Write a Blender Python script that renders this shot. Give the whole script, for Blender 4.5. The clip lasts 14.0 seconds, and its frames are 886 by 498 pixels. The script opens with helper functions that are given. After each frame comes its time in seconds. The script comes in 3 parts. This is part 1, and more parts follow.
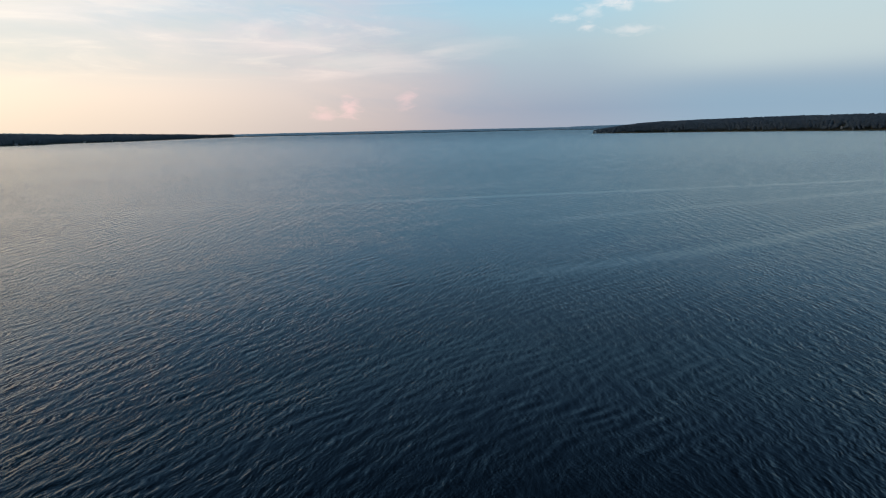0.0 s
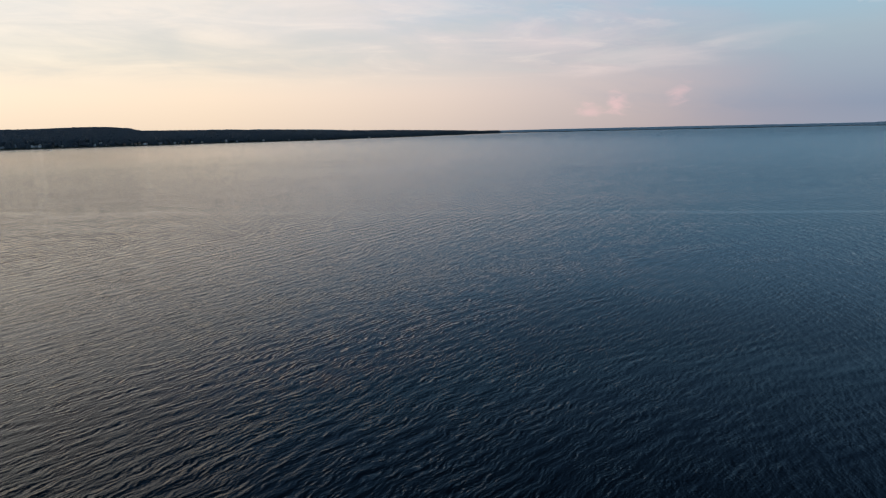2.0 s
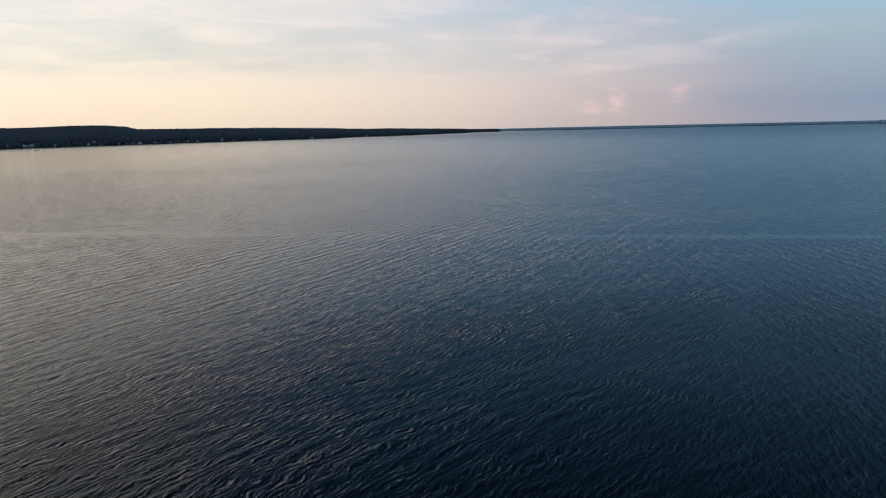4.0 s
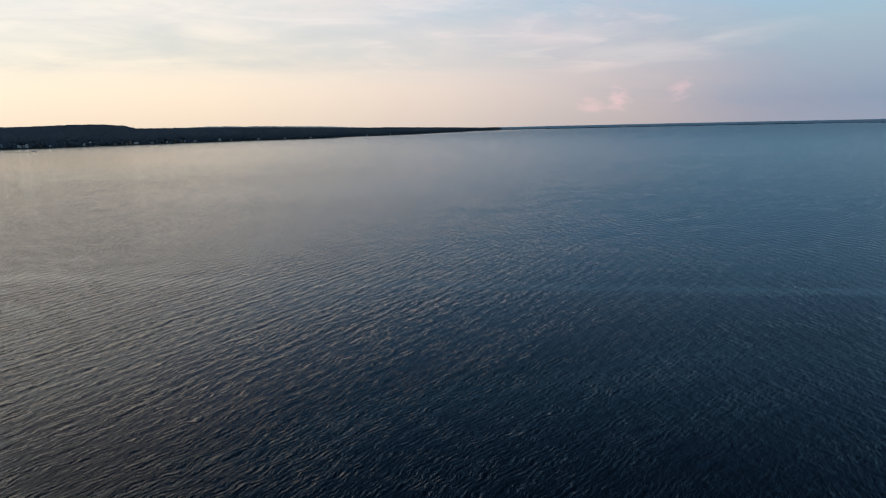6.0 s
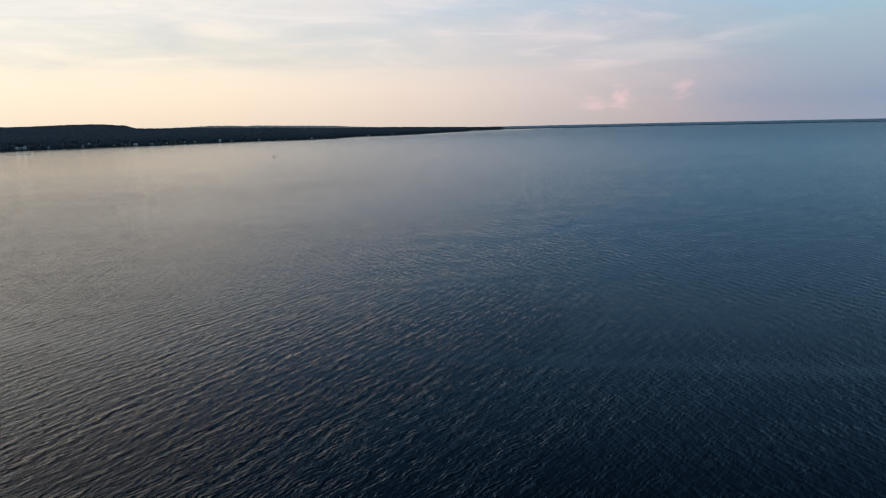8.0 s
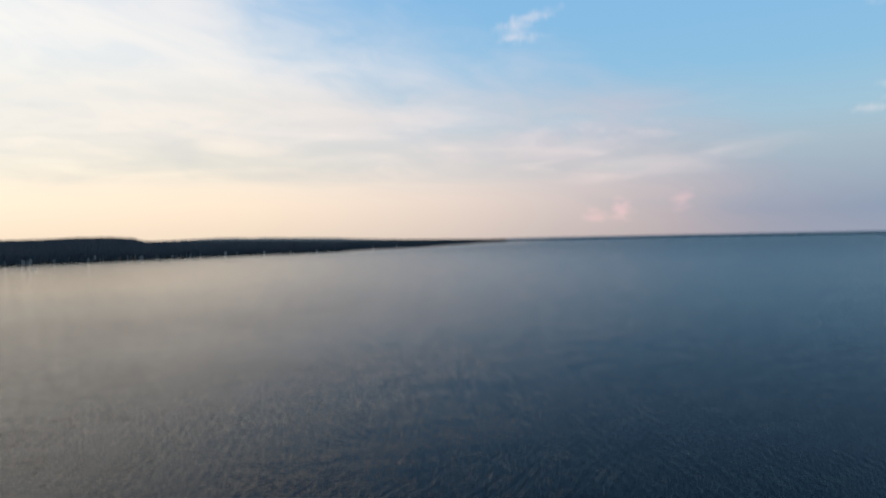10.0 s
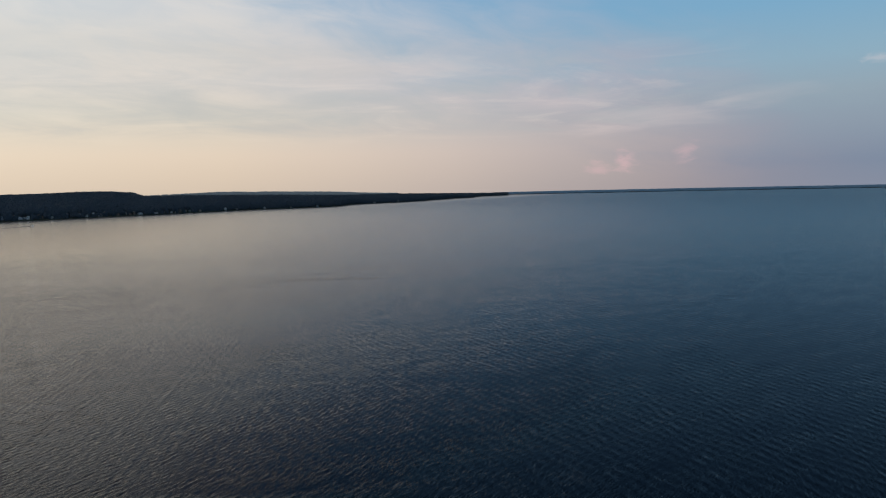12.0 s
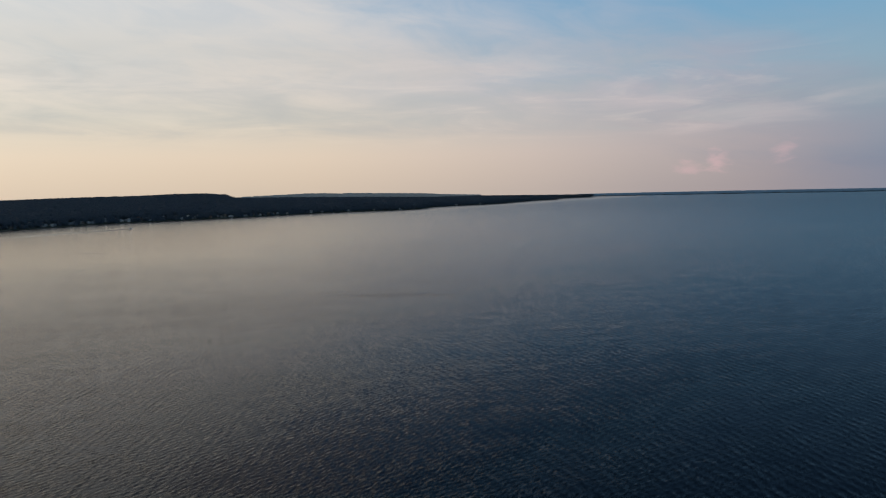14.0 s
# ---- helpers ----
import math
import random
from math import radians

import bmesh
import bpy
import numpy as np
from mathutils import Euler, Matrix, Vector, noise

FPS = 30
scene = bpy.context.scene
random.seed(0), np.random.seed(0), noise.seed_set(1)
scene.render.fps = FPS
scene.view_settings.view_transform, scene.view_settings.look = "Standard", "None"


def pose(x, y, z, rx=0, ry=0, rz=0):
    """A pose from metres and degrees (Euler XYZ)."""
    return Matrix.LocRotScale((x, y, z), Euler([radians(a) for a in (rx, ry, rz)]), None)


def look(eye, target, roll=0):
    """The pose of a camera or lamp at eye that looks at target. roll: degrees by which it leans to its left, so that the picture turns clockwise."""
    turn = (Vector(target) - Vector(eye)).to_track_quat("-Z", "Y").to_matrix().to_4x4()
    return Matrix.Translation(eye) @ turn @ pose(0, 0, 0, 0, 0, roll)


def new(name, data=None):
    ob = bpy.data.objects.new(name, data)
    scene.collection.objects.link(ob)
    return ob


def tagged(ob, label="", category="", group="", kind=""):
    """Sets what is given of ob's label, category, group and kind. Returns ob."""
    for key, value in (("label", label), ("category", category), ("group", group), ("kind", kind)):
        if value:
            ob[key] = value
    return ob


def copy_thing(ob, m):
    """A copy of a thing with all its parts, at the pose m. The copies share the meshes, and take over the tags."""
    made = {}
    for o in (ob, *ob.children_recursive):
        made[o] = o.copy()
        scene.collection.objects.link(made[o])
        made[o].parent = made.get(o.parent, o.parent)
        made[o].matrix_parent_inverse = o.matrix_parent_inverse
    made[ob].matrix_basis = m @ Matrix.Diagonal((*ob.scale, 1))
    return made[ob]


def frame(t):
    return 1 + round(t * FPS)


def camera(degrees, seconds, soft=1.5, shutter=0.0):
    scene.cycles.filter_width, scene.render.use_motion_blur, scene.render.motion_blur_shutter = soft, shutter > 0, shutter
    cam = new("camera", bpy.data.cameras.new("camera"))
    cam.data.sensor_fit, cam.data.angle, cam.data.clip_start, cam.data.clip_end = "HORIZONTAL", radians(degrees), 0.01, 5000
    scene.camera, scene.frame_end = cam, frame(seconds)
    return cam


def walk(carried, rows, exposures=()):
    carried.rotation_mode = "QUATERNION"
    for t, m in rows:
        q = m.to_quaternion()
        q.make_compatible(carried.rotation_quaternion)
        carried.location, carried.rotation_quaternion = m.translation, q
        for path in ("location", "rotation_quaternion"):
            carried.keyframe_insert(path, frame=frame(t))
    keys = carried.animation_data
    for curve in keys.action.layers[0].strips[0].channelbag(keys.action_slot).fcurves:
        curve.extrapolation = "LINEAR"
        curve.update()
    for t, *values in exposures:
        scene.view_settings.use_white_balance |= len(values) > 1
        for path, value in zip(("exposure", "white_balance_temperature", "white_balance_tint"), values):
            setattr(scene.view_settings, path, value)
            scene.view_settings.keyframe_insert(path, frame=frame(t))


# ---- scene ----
cam = camera(65.5, 14.0, soft=1.15, shutter=0.4)
PATH = [
    (0, pose(-2.61, -14.89, 16.75, 80.195, 1.251, -21.651)),
    (0.1, pose(-2.15, -13.82, 16.75, 80.182, 1.251, -20.253)),
    (0.2, pose(-1.70, -12.75, 16.76, 80.322, 1.252, -12.228)),
    (0.3, pose(-1.24, -11.68, 16.76, 80.454, 1.252, -3.590)),
    (0.4, pose(-0.78, -10.61, 16.77, 80.442, 1.252, -1.459)),
    (0.5, pose(-0.32, -9.54, 16.77, 80.433, 1.252, -1.272)),
    (0.6, pose(0.14, -8.47, 16.77, 80.429, 1.252, -0.854)),
    (0.7, pose(0.61, -7.40, 16.78, 80.429, 1.252, -0.483)),
    (0.85, pose(1.31, -5.80, 16.79, 80.422, 1.252, -0.296)),
    (1, pose(2.00, -4.18, 16.81, 80.412, 1.252, -0.224)),
    (2, pose(6.13, 6.54, 16.94, 80.345, 1.252, -0.228)),
    (3, pose(9.20, 16.92, 17.37, 80.274, 1.252, -0.213)),
    (4.2, pose(11.99, 28.66, 19.49, 80.162, 1.251, -0.199)),
    (5.5, pose(14.05, 40.36, 23.02, 80.036, 1.251, -0.187)),
    (6.5, pose(15.16, 48.57, 26.29, 79.956, 1.251, -0.042)),
    (7.2, pose(15.80, 54.00, 28.65, 79.907, 1.250, 0.008)),
    (8.3, pose(16.45, 62.34, 32.18, 79.836, 1.250, 0.079)),
    (9.5, pose(16.78, 71.25, 36.09, 79.755, 1.250, 0.155)),
    (9.6, pose(16.80, 71.99, 36.43, 79.751, 1.250, 0.178)),
    (9.7, pose(16.81, 72.72, 36.76, 80.122, 1.251, 0.207)),
    (9.8, pose(16.83, 73.46, 37.10, 83.022, 1.261, 0.290)),
    (9.9, pose(16.84, 74.20, 37.43, 86.003, 1.267, 0.361)),
    (10.0, pose(16.86, 74.93, 37.77, 89.003, 1.270, 0.418)),
    (10.1, pose(16.87, 75.67, 38.11, 90.480, 1.270, 0.465)),
    (10.2, pose(16.89, 76.41, 38.45, 90.523, 1.270, 0.477)),
    (10.5, pose(16.93, 78.62, 39.46, 90.509, 1.270, 0.512)),
    (10.6, pose(16.95, 79.36, 39.79, 90.410, 1.270, 0.522)),
    (10.7, pose(16.96, 80.10, 40.12, 89.771, 1.270, 0.532)),
    (10.8, pose(16.98, 80.84, 40.45, 88.169, 1.269, 0.540)),
    (10.9, pose(17.00, 81.58, 40.77, 86.053, 1.267, 0.541)),
    (11.0, pose(17.02, 82.32, 41.10, 85.089, 1.265, 0.544)),
    (11.1, pose(17.03, 83.07, 41.43, 85.084, 1.265, 0.547)),
    (11.5, pose(17.09, 86.05, 42.74, 85.075, 1.265, 0.557)),
    (12, pose(17.13, 89.80, 44.39, 85.063, 1.265, 0.571)),
    (12.7, pose(17.30, 95.08, 46.65, 85.027, 1.265, 0.573)),
    (12.85, pose(17.39, 96.22, 47.12, 85.023, 1.265, 0.643)),
    (13, pose(17.54, 97.38, 47.59, 85.029, 1.265, 0.945)),
    (13.2, pose(17.83, 98.97, 48.21, 85.060, 1.265, 2.218)),
    (13.4, pose(18.19, 100.58, 48.84, 85.084, 1.265, 3.140)),
    (13.6, pose(18.56, 102.19, 49.48, 85.127, 1.265, 4.241)),
    (13.8, pose(18.90, 103.79, 50.13, 85.193, 1.266, 5.698)),
    (14, pose(19.23, 105.39, 50.79, 85.264, 1.266, 7.455)),
]
EXPOSURES = [(0.0, 0.69, 6720, 7), (0.15, 0.65, 6700, 7), (0.5, 0.5, 6650, 8), (1.0, 0.44, 6640, 10), (1.6, 0.43, 6640, 11), (3.2, 0.44, 6520, 10), (6.0, 0.48, 6430, 9), (9.4, 0.51, 6420, 9.5), (9.7, 0.52, 6450, 9.5), (10.1, 0.42, 6520, 10), (10.5, 0.03, 6500, 9), (11.0, -0.12, 6430, 9), (11.5, -0.02, 6420, 9.5), (12.0, 0.07, 6400, 10), (14.0, 0.02, 6450, 10.5)]
walk(cam, PATH, EXPOSURES)


# ---- small tools ----
def lin(r, g, b, a=1.0):
    """A display colour of 0 to 255 as linear light."""
    c = [((v / 255 + 0.055) / 1.055) ** 2.4 if v > 10.3 else v / 255 / 12.92 for v in (r, g, b)]
    return (*c, a)


class Nodes:
    """Short hand for node trees: each call adds a node and gives its first output."""

    def __init__(self, tree):
        self.tree = tree

    def put(self, socket, value):
        if isinstance(value, bpy.types.NodeSocket):
            self.tree.links.new(value, socket)
        elif value is not None:
            socket.default_value = value

    def math(self, op, a, b=None, c=None, clamp=False):
        n = self.tree.nodes.new("ShaderNodeMath")
        n.operation, n.use_clamp = op, clamp
        for s, v in zip(n.inputs, (a, b, c)):
            self.put(s, v)
        return n.outputs[0]

    def vec(self, op, a, b=None):
        n = self.tree.nodes.new("ShaderNodeVectorMath")
        n.operation = op
        for s, v in zip(n.inputs, (a, b)):
            self.put(s, v)
        return n.outputs["Value"] if op in ("DOT_PRODUCT", "LENGTH", "DISTANCE") else n.outputs[0]

    def join(self, x, y, z):
        n = self.tree.nodes.new("ShaderNodeCombineXYZ")
        for s, v in zip(n.inputs, (x, y, z)):
            self.put(s, v)
        return n.outputs[0]

    def split(self, v):
        n = self.tree.nodes.new("ShaderNodeSeparateXYZ")
        self.put(n.inputs[0], v)
        return n.outputs

    def fade(self, x, lo, hi, to0=0.0, to1=1.0):
        n = self.tree.nodes.new("ShaderNodeMapRange")
        n.interpolation_type = "SMOOTHSTEP"
        for s, v in zip(n.inputs, (x, lo, hi, to0, to1)):
            self.put(s, v)
        return n.outputs[0]

    def ramp(self, x, stops, scale=1.0):
        """stops: (place, colour); place is divided by scale."""
        n = self.tree.nodes.new("ShaderNodeValToRGB")
        e = n.color_ramp.elements
        while len(e) < len(stops):
            e.new(0.5)
        for el, (p, c) in zip(e, stops):
            el.position, el.color = p / scale, c
        self.put(n.inputs[0], x if scale == 1.0 else self.math("DIVIDE", x, scale, clamp=True))
        return n.outputs[0]

    def mix(self, f, a, b, how="MIX"):
        n = self.tree.nodes.new("ShaderNodeMix")
        n.data_type, n.blend_type = "RGBA", how
        for i, v in ((0, f), (6, a), (7, b)):
            self.put(n.inputs[i], v)
        return n.outputs[2]

    def noise(self, v, scale, detail=3.0, rough=0.5, warp=0.0):
        n = self.tree.nodes.new("ShaderNodeTexNoise")
        for k, val in (("Vector", v), ("Scale", scale), ("Detail", detail), ("Roughness", rough), ("Distortion", warp)):
            self.put(n.inputs[k], val)
        return n.outputs[0]

    def turn(self, v, angle, scale):
        """v turned by angle degrees about z, then stretched."""
        n = self.tree.nodes.new("ShaderNodeMapping")
        n.vector_type = "TEXTURE"
        self.put(n.inputs[0], v)
        n.inputs["Rotation"].default_value = (0, 0, radians(angle))
        n.inputs["Scale"].default_value = scale
        return n.outputs[0]


# ---- sky: low sun to the west, thin high cloud, a few small puffs ----
SUN_AZ, SUN_EL = -72.0, 4.0
world = bpy.data.worlds.new("evening_sky")
scene.world = world
world.use_nodes = True
nt = world.node_tree
nt.nodes.clear()
N = Nodes(nt)
tc = nt.nodes.new("ShaderNodeTexCoord")
way = N.vec("NORMALIZE", tc.outputs["Generated"])
dx, dy, dz = N.split(way)
az = N.math("DEGREES", N.math("ARCTAN2", dx, dy))
el = N.math("DEGREES", N.math("ARCSINE", dz))
up = N.math("MAXIMUM", el, 0.0)
flat = N.vec("NORMALIZE", N.join(dx, dy, 0.0))
from_sun = N.math("DEGREES", N.math("ARCCOSINE", N.vec("DOT_PRODUCT", flat, (math.sin(radians(SUN_AZ)), math.cos(radians(SUN_AZ)), 0))))
sky = nt.nodes.new("ShaderNodeTexSky")
sky.sky_type, sky.sun_disc = "NISHITA", False
sky.sun_elevation, sky.sun_rotation = radians(SUN_EL), radians(SUN_AZ)
air = N.vec("SCALE", sky.outputs[0])
air.node.inputs["Scale"].default_value = 0.12
clear = N.ramp(up, [(0, lin(134, 144, 162)), (1.5, lin(122, 138, 160)), (4, lin(138, 153, 169)), (6.5, lin(147, 165, 177)), (9, lin(141, 172, 190)), (13, lin(123, 168, 198)), (20, lin(116, 163, 202)), (30, lin(76, 117, 160)), (40, lin(43, 69, 99)), (52, lin(28, 45, 68)), (90, lin(20, 32, 50))], 90.0)
clear = N.mix(0.06, clear, air)
veil = N.ramp(up, [(0, lin(214, 198, 179)), (1.5, lin(222, 205, 185)), (3, lin(228, 211, 191)), (4.5, lin(224, 212, 195)), (6, lin(216, 210, 198)), (8.5, lin(221, 214, 206)), (11, lin(217, 213, 207)), (14, lin(223, 220, 216)), (18, lin(214, 214, 215)), (27, lin(208, 205, 202)), (36, lin(148, 145, 147)), (47, lin(84, 85, 92)), (62, lin(42, 48, 62)), (90, lin(22, 36, 58))], 90.0)
veil = N.mix(0.05, veil, air)
# warm near the sun, rose further round
warm = N.ramp(from_sun, [(0, (1.3, 1.22, 1.06, 1)), (33, (1.03, 1.03, 1.01, 1)), (54, (0.97, 0.95, 0.94, 1)), (63, (0.89, 0.88, 0.92, 1)), (72, (0.79, 0.79, 0.88, 1)), (81, (0.65, 0.67, 0.81, 1)), (90, (0.56, 0.575, 0.74, 1)), (97, (0.44, 0.485, 0.70, 1)), (106, (0.30, 0.39, 0.65, 1)), (180, (0.25, 0.30, 0.50, 1))], 180.0)
veil = N.mix(1.0, veil, warm, "MULTIPLY")
# the cloud sheet on a plane overhead: broad soft sheets, then fibres along the wind
height = N.math("ADD", N.math("MAXIMUM", dz, 0.0), 0.17)
sheet = N.join(N.math("DIVIDE", dx, height), N.math("DIVIDE", dy, height), 0.0)
streak = N.noise(N.turn(sheet, 24, (1.4, 1.0, 1)), 1.0, 5.0, 0.52, 0.5)
fibre = N.noise(N.join(N.math("MULTIPLY", az, 0.13), N.math("ADD", N.math("MULTIPLY", el, 0.42), N.math("MULTIPLY", az, 0.07)), 5.0), 1.0, 6.0, 0.6, 0.6)
past = N.math("SUBTRACT", from_sun, 57.0)
edge = N.math("SUBTRACT", 18.0, N.math("MULTIPLY", N.math("MAXIMUM", past, 0.0), 0.31))
edge = N.math("SUBTRACT", edge, N.math("MULTIPLY", N.math("MINIMUM", past, 0.0), 0.9))
inside = N.math("SUBTRACT", edge, el)
inside = N.math("ADD", inside, N.math("MULTIPLY", N.math("SUBTRACT", streak, 0.5), 11.0))
inside = N.math("ADD", inside, N.math("MULTIPLY", N.math("SUBTRACT", fibre, 0.5), 8.0))
cover = N.fade(inside, -7.5, 7.5)
thin = N.math("MULTIPLY", N.fade(streak, 0.32, 0.62, 0.84, 1.0), N.fade(fibre, 0.32, 0.62, 0.86, 1.0))
cover = N.math("MULTIPLY", cover, N.math("MAXIMUM", thin, N.fade(el, 8.0, 4.0)))
low = N.math("MULTIPLY", N.fade(el, 9.0, 1.0), N.fade(from_sun, 108.0, 70.0))
cover = N.math("MULTIPLY", cover, N.fade(from_sun, 114.0, 84.0))
cover = N.math("MAXIMUM", cover, N.math("MULTIPLY", low, 0.9))
colour = N.mix(cover, clear, veil)
# level banks low in the sheet: greyer gaps between warm bars
band = N.noise(N.join(N.math("MULTIPLY", az, 0.085), N.math("ADD", N.math("MULTIPLY", el, 0.56), N.math("MULTIPLY", az, 0.012)), 0.0), 1.0, 7.0, 0.62, 0.7)
gap = N.math("MULTIPLY", N.fade(el, 3.4, 5.4), N.fade(el, 13.0, 7.5))
gap = N.math("MULTIPLY", gap, N.fade(from_sun, 100.0, 82.0))
colour = N.mix(N.math("MULTIPLY", N.fade(band, 0.44, 0.66, 0.0, 0.34), gap), colour, lin(178, 182, 181))
colour = N.mix(N.math("MULTIPLY", N.fade(band, 0.50, 0.32, 0.0, 0.16), gap), colour, lin(250, 232, 214))
# over the eastern point: pale high haze above a blue-grey band
round_east = N.fade(az, 31.0, 45.0)
colour = N.mix(N.math("MULTIPLY", N.math("MULTIPLY", round_east, N.fade(el, 2.6, 5.6)), N.fade(el, 18.0, 9.0, 0.0, 0.65)), colour, lin(164, 176, 180))
colour = N.mix(N.math("MULTIPLY", round_east, N.fade(el, 4.8, 1.8, 0.0, 0.7)), colour, lin(116, 142, 163))
# small clouds: azimuth, elevation, half width, half height, weight, slope, colour
ROSE, WHITE, CREAM = lin(222, 182, 184), lin(222, 209, 207), lin(222, 204, 200)
puffs = [(12.1, 1.45, 0.9, 0.55, 0.38, 0.0, ROSE), (14.2, 1.85, 0.75, 0.85, 0.46, 0.0, ROSE), (18.8, 2.55, 0.8, 0.7, 0.32, 0.3, ROSE),
         (17.0, 5.4, 6.0, 0.85, 0.26, 0.05, CREAM), (10.5, 6.9, 5.2, 0.8, 0.26, 0.02, CREAM), (14.0, 4.6, 4.4, 0.5, 0.2, 0.04, CREAM), (24.0, 6.6, 4.0, 0.6, 0.14, 0.06, CREAM),
         (7.2, 17.3, 2.2, 0.4, 0.34, 0.2, WHITE), (6.5, 15.8, 2.2, 0.32, 0.36, 0.0, WHITE), (5.8, 16.5, 1.4, 0.8, 0.26, 0.1, WHITE),
         (31.9, 16.3, 0.7, 0.8, 0.36, 0.1, WHITE), (32.6, 9.9, 0.6, 0.22, 0.32, 0.0, WHITE), (31.6, 8.4, 1.0, 0.32, 0.34, 0.0, WHITE), (33.4, 8.8, 0.9, 0.55, 0.30, 0.0, WHITE),
         (34.9, 9.5, 1.0, 0.4, 0.40, 0.0, WHITE), (36.1, 9.0, 0.8, 0.4, 0.32, 0.0, WHITE), (33.2, 7.6, 0.6, 0.35, 0.36, 0.0, WHITE), (36.7, 7.3, 1.6, 0.35, 0.28, 0.0, WHITE), (39.0, 9.4, 2.4, 0.22, 0.3, 0.0, WHITE)]
wisp = N.noise(N.join(N.math("MULTIPLY", az, 0.9), N.math("MULTIPLY", el, 2.0), 0.0), 1.0, 4.0, 0.55, 0.6)
cirrus = N.noise(N.join(N.math("MULTIPLY", az, 0.22), N.math("MULTIPLY", N.math("SUBTRACT", el, N.math("MULTIPLY", az, 0.05)), 1.5), 3.0), 1.0, 4.0, 0.55, 0.5)
for a, e, w, h, k, slope, tint in puffs:
    u = N.math("DIVIDE", N.math("SUBTRACT", az, a), w)
    v = N.math("DIVIDE", N.math("SUBTRACT", N.math("SUBTRACT", el, e), N.math("MULTIPLY", u, w * slope)), h)
    r = N.math("SQRT", N.math("ADD", N.math("MULTIPLY", u, u), N.math("MULTIPLY", v, v)))
    r = N.math("ADD", r, N.math("MULTIPLY", N.math("SUBTRACT", cirrus if tint is CREAM else wisp, 0.5), 1.8 if tint is CREAM else 2.8))
    colour = N.mix(N.math("MULTIPLY", N.fade(r, 1.5, -0.3), k), colour, tint)
bg = nt.nodes.new("ShaderNodeBackground")
N.put(bg.inputs[0], colour)
bg.inputs[1].default_value = 1.0
nt.links.new(bg.outputs[0], nt.nodes.new("ShaderNodeOutputWorld").inputs[0])

sun = new("sun", bpy.data.lights.new("sun", "SUN"))
sun.data.energy, sun.data.angle, sun.data.color = 0.06, radians(12), (1.0, 0.72, 0.45)
a, e = radians(SUN_AZ), radians(SUN_EL)
sun.matrix_world = look((math.sin(a) * math.cos(e), math.cos(a) * math.cos(e), math.sin(e)), (0, 0, 0))


# ---- materials ----
SHORT_SLOPE, LONG_SLOPE, HEADING = 0.042, 0.046, 146
# calm lanes on the lake: a point, slope, half width, strength, western end
LANES = ((20, 150, -0.17, 1.8, 0.27, -130), (85, 96, 0.07, 1.8, 0.22, 48), (53, 56, 0.14, 1.7, 0.36, 20))
def material(name):
    m = bpy.data.materials.new(name)
    m.use_nodes = True
    b = m.node_tree.nodes["Principled BSDF"]
    return m, Nodes(m.node_tree), b


def where(n):
    return n.tree.nodes.new("ShaderNodeNewGeometry").outputs["Position"]


def bump(n, b, height, strength, distance):
    k = n.tree.nodes.new("ShaderNodeBump")
    n.put(k.inputs["Strength"], strength)
    k.inputs["Distance"].default_value = distance
    n.put(k.inputs["Height"], height)
    n.put(b.inputs["Normal"], k.outputs[0])


def wave_tilt(n, q, rng, count, shortest, longest, heading, spread, slope):
    """The slope of a sum of wind waves with sharpened crests, as a level vector."""
    tilt = (0.0, 0.0, 0.0)
    for i in range(count):
        length = shortest * (longest / shortest) ** (i / (count - 1))
        turn = radians(heading + rng.gauss(0, spread))
        k = 2 * math.pi / length
        ph = n.math("ADD", n.vec("DOT_PRODUCT", q, (k * math.cos(turn), k * math.sin(turn), 0)), rng.uniform(0, 6.28))
        crest = n.math("MULTIPLY_ADD", n.math("SINE", ph), 0.55, 0.75)
        c = n.math("MULTIPLY", n.math("COSINE", ph), n.math("MULTIPLY", crest, slope))
        tilt = n.vec("ADD", tilt, n.vec("MULTIPLY", n.join(c, c, 0.0), (math.cos(turn), math.sin(turn), 0)))
    return tilt


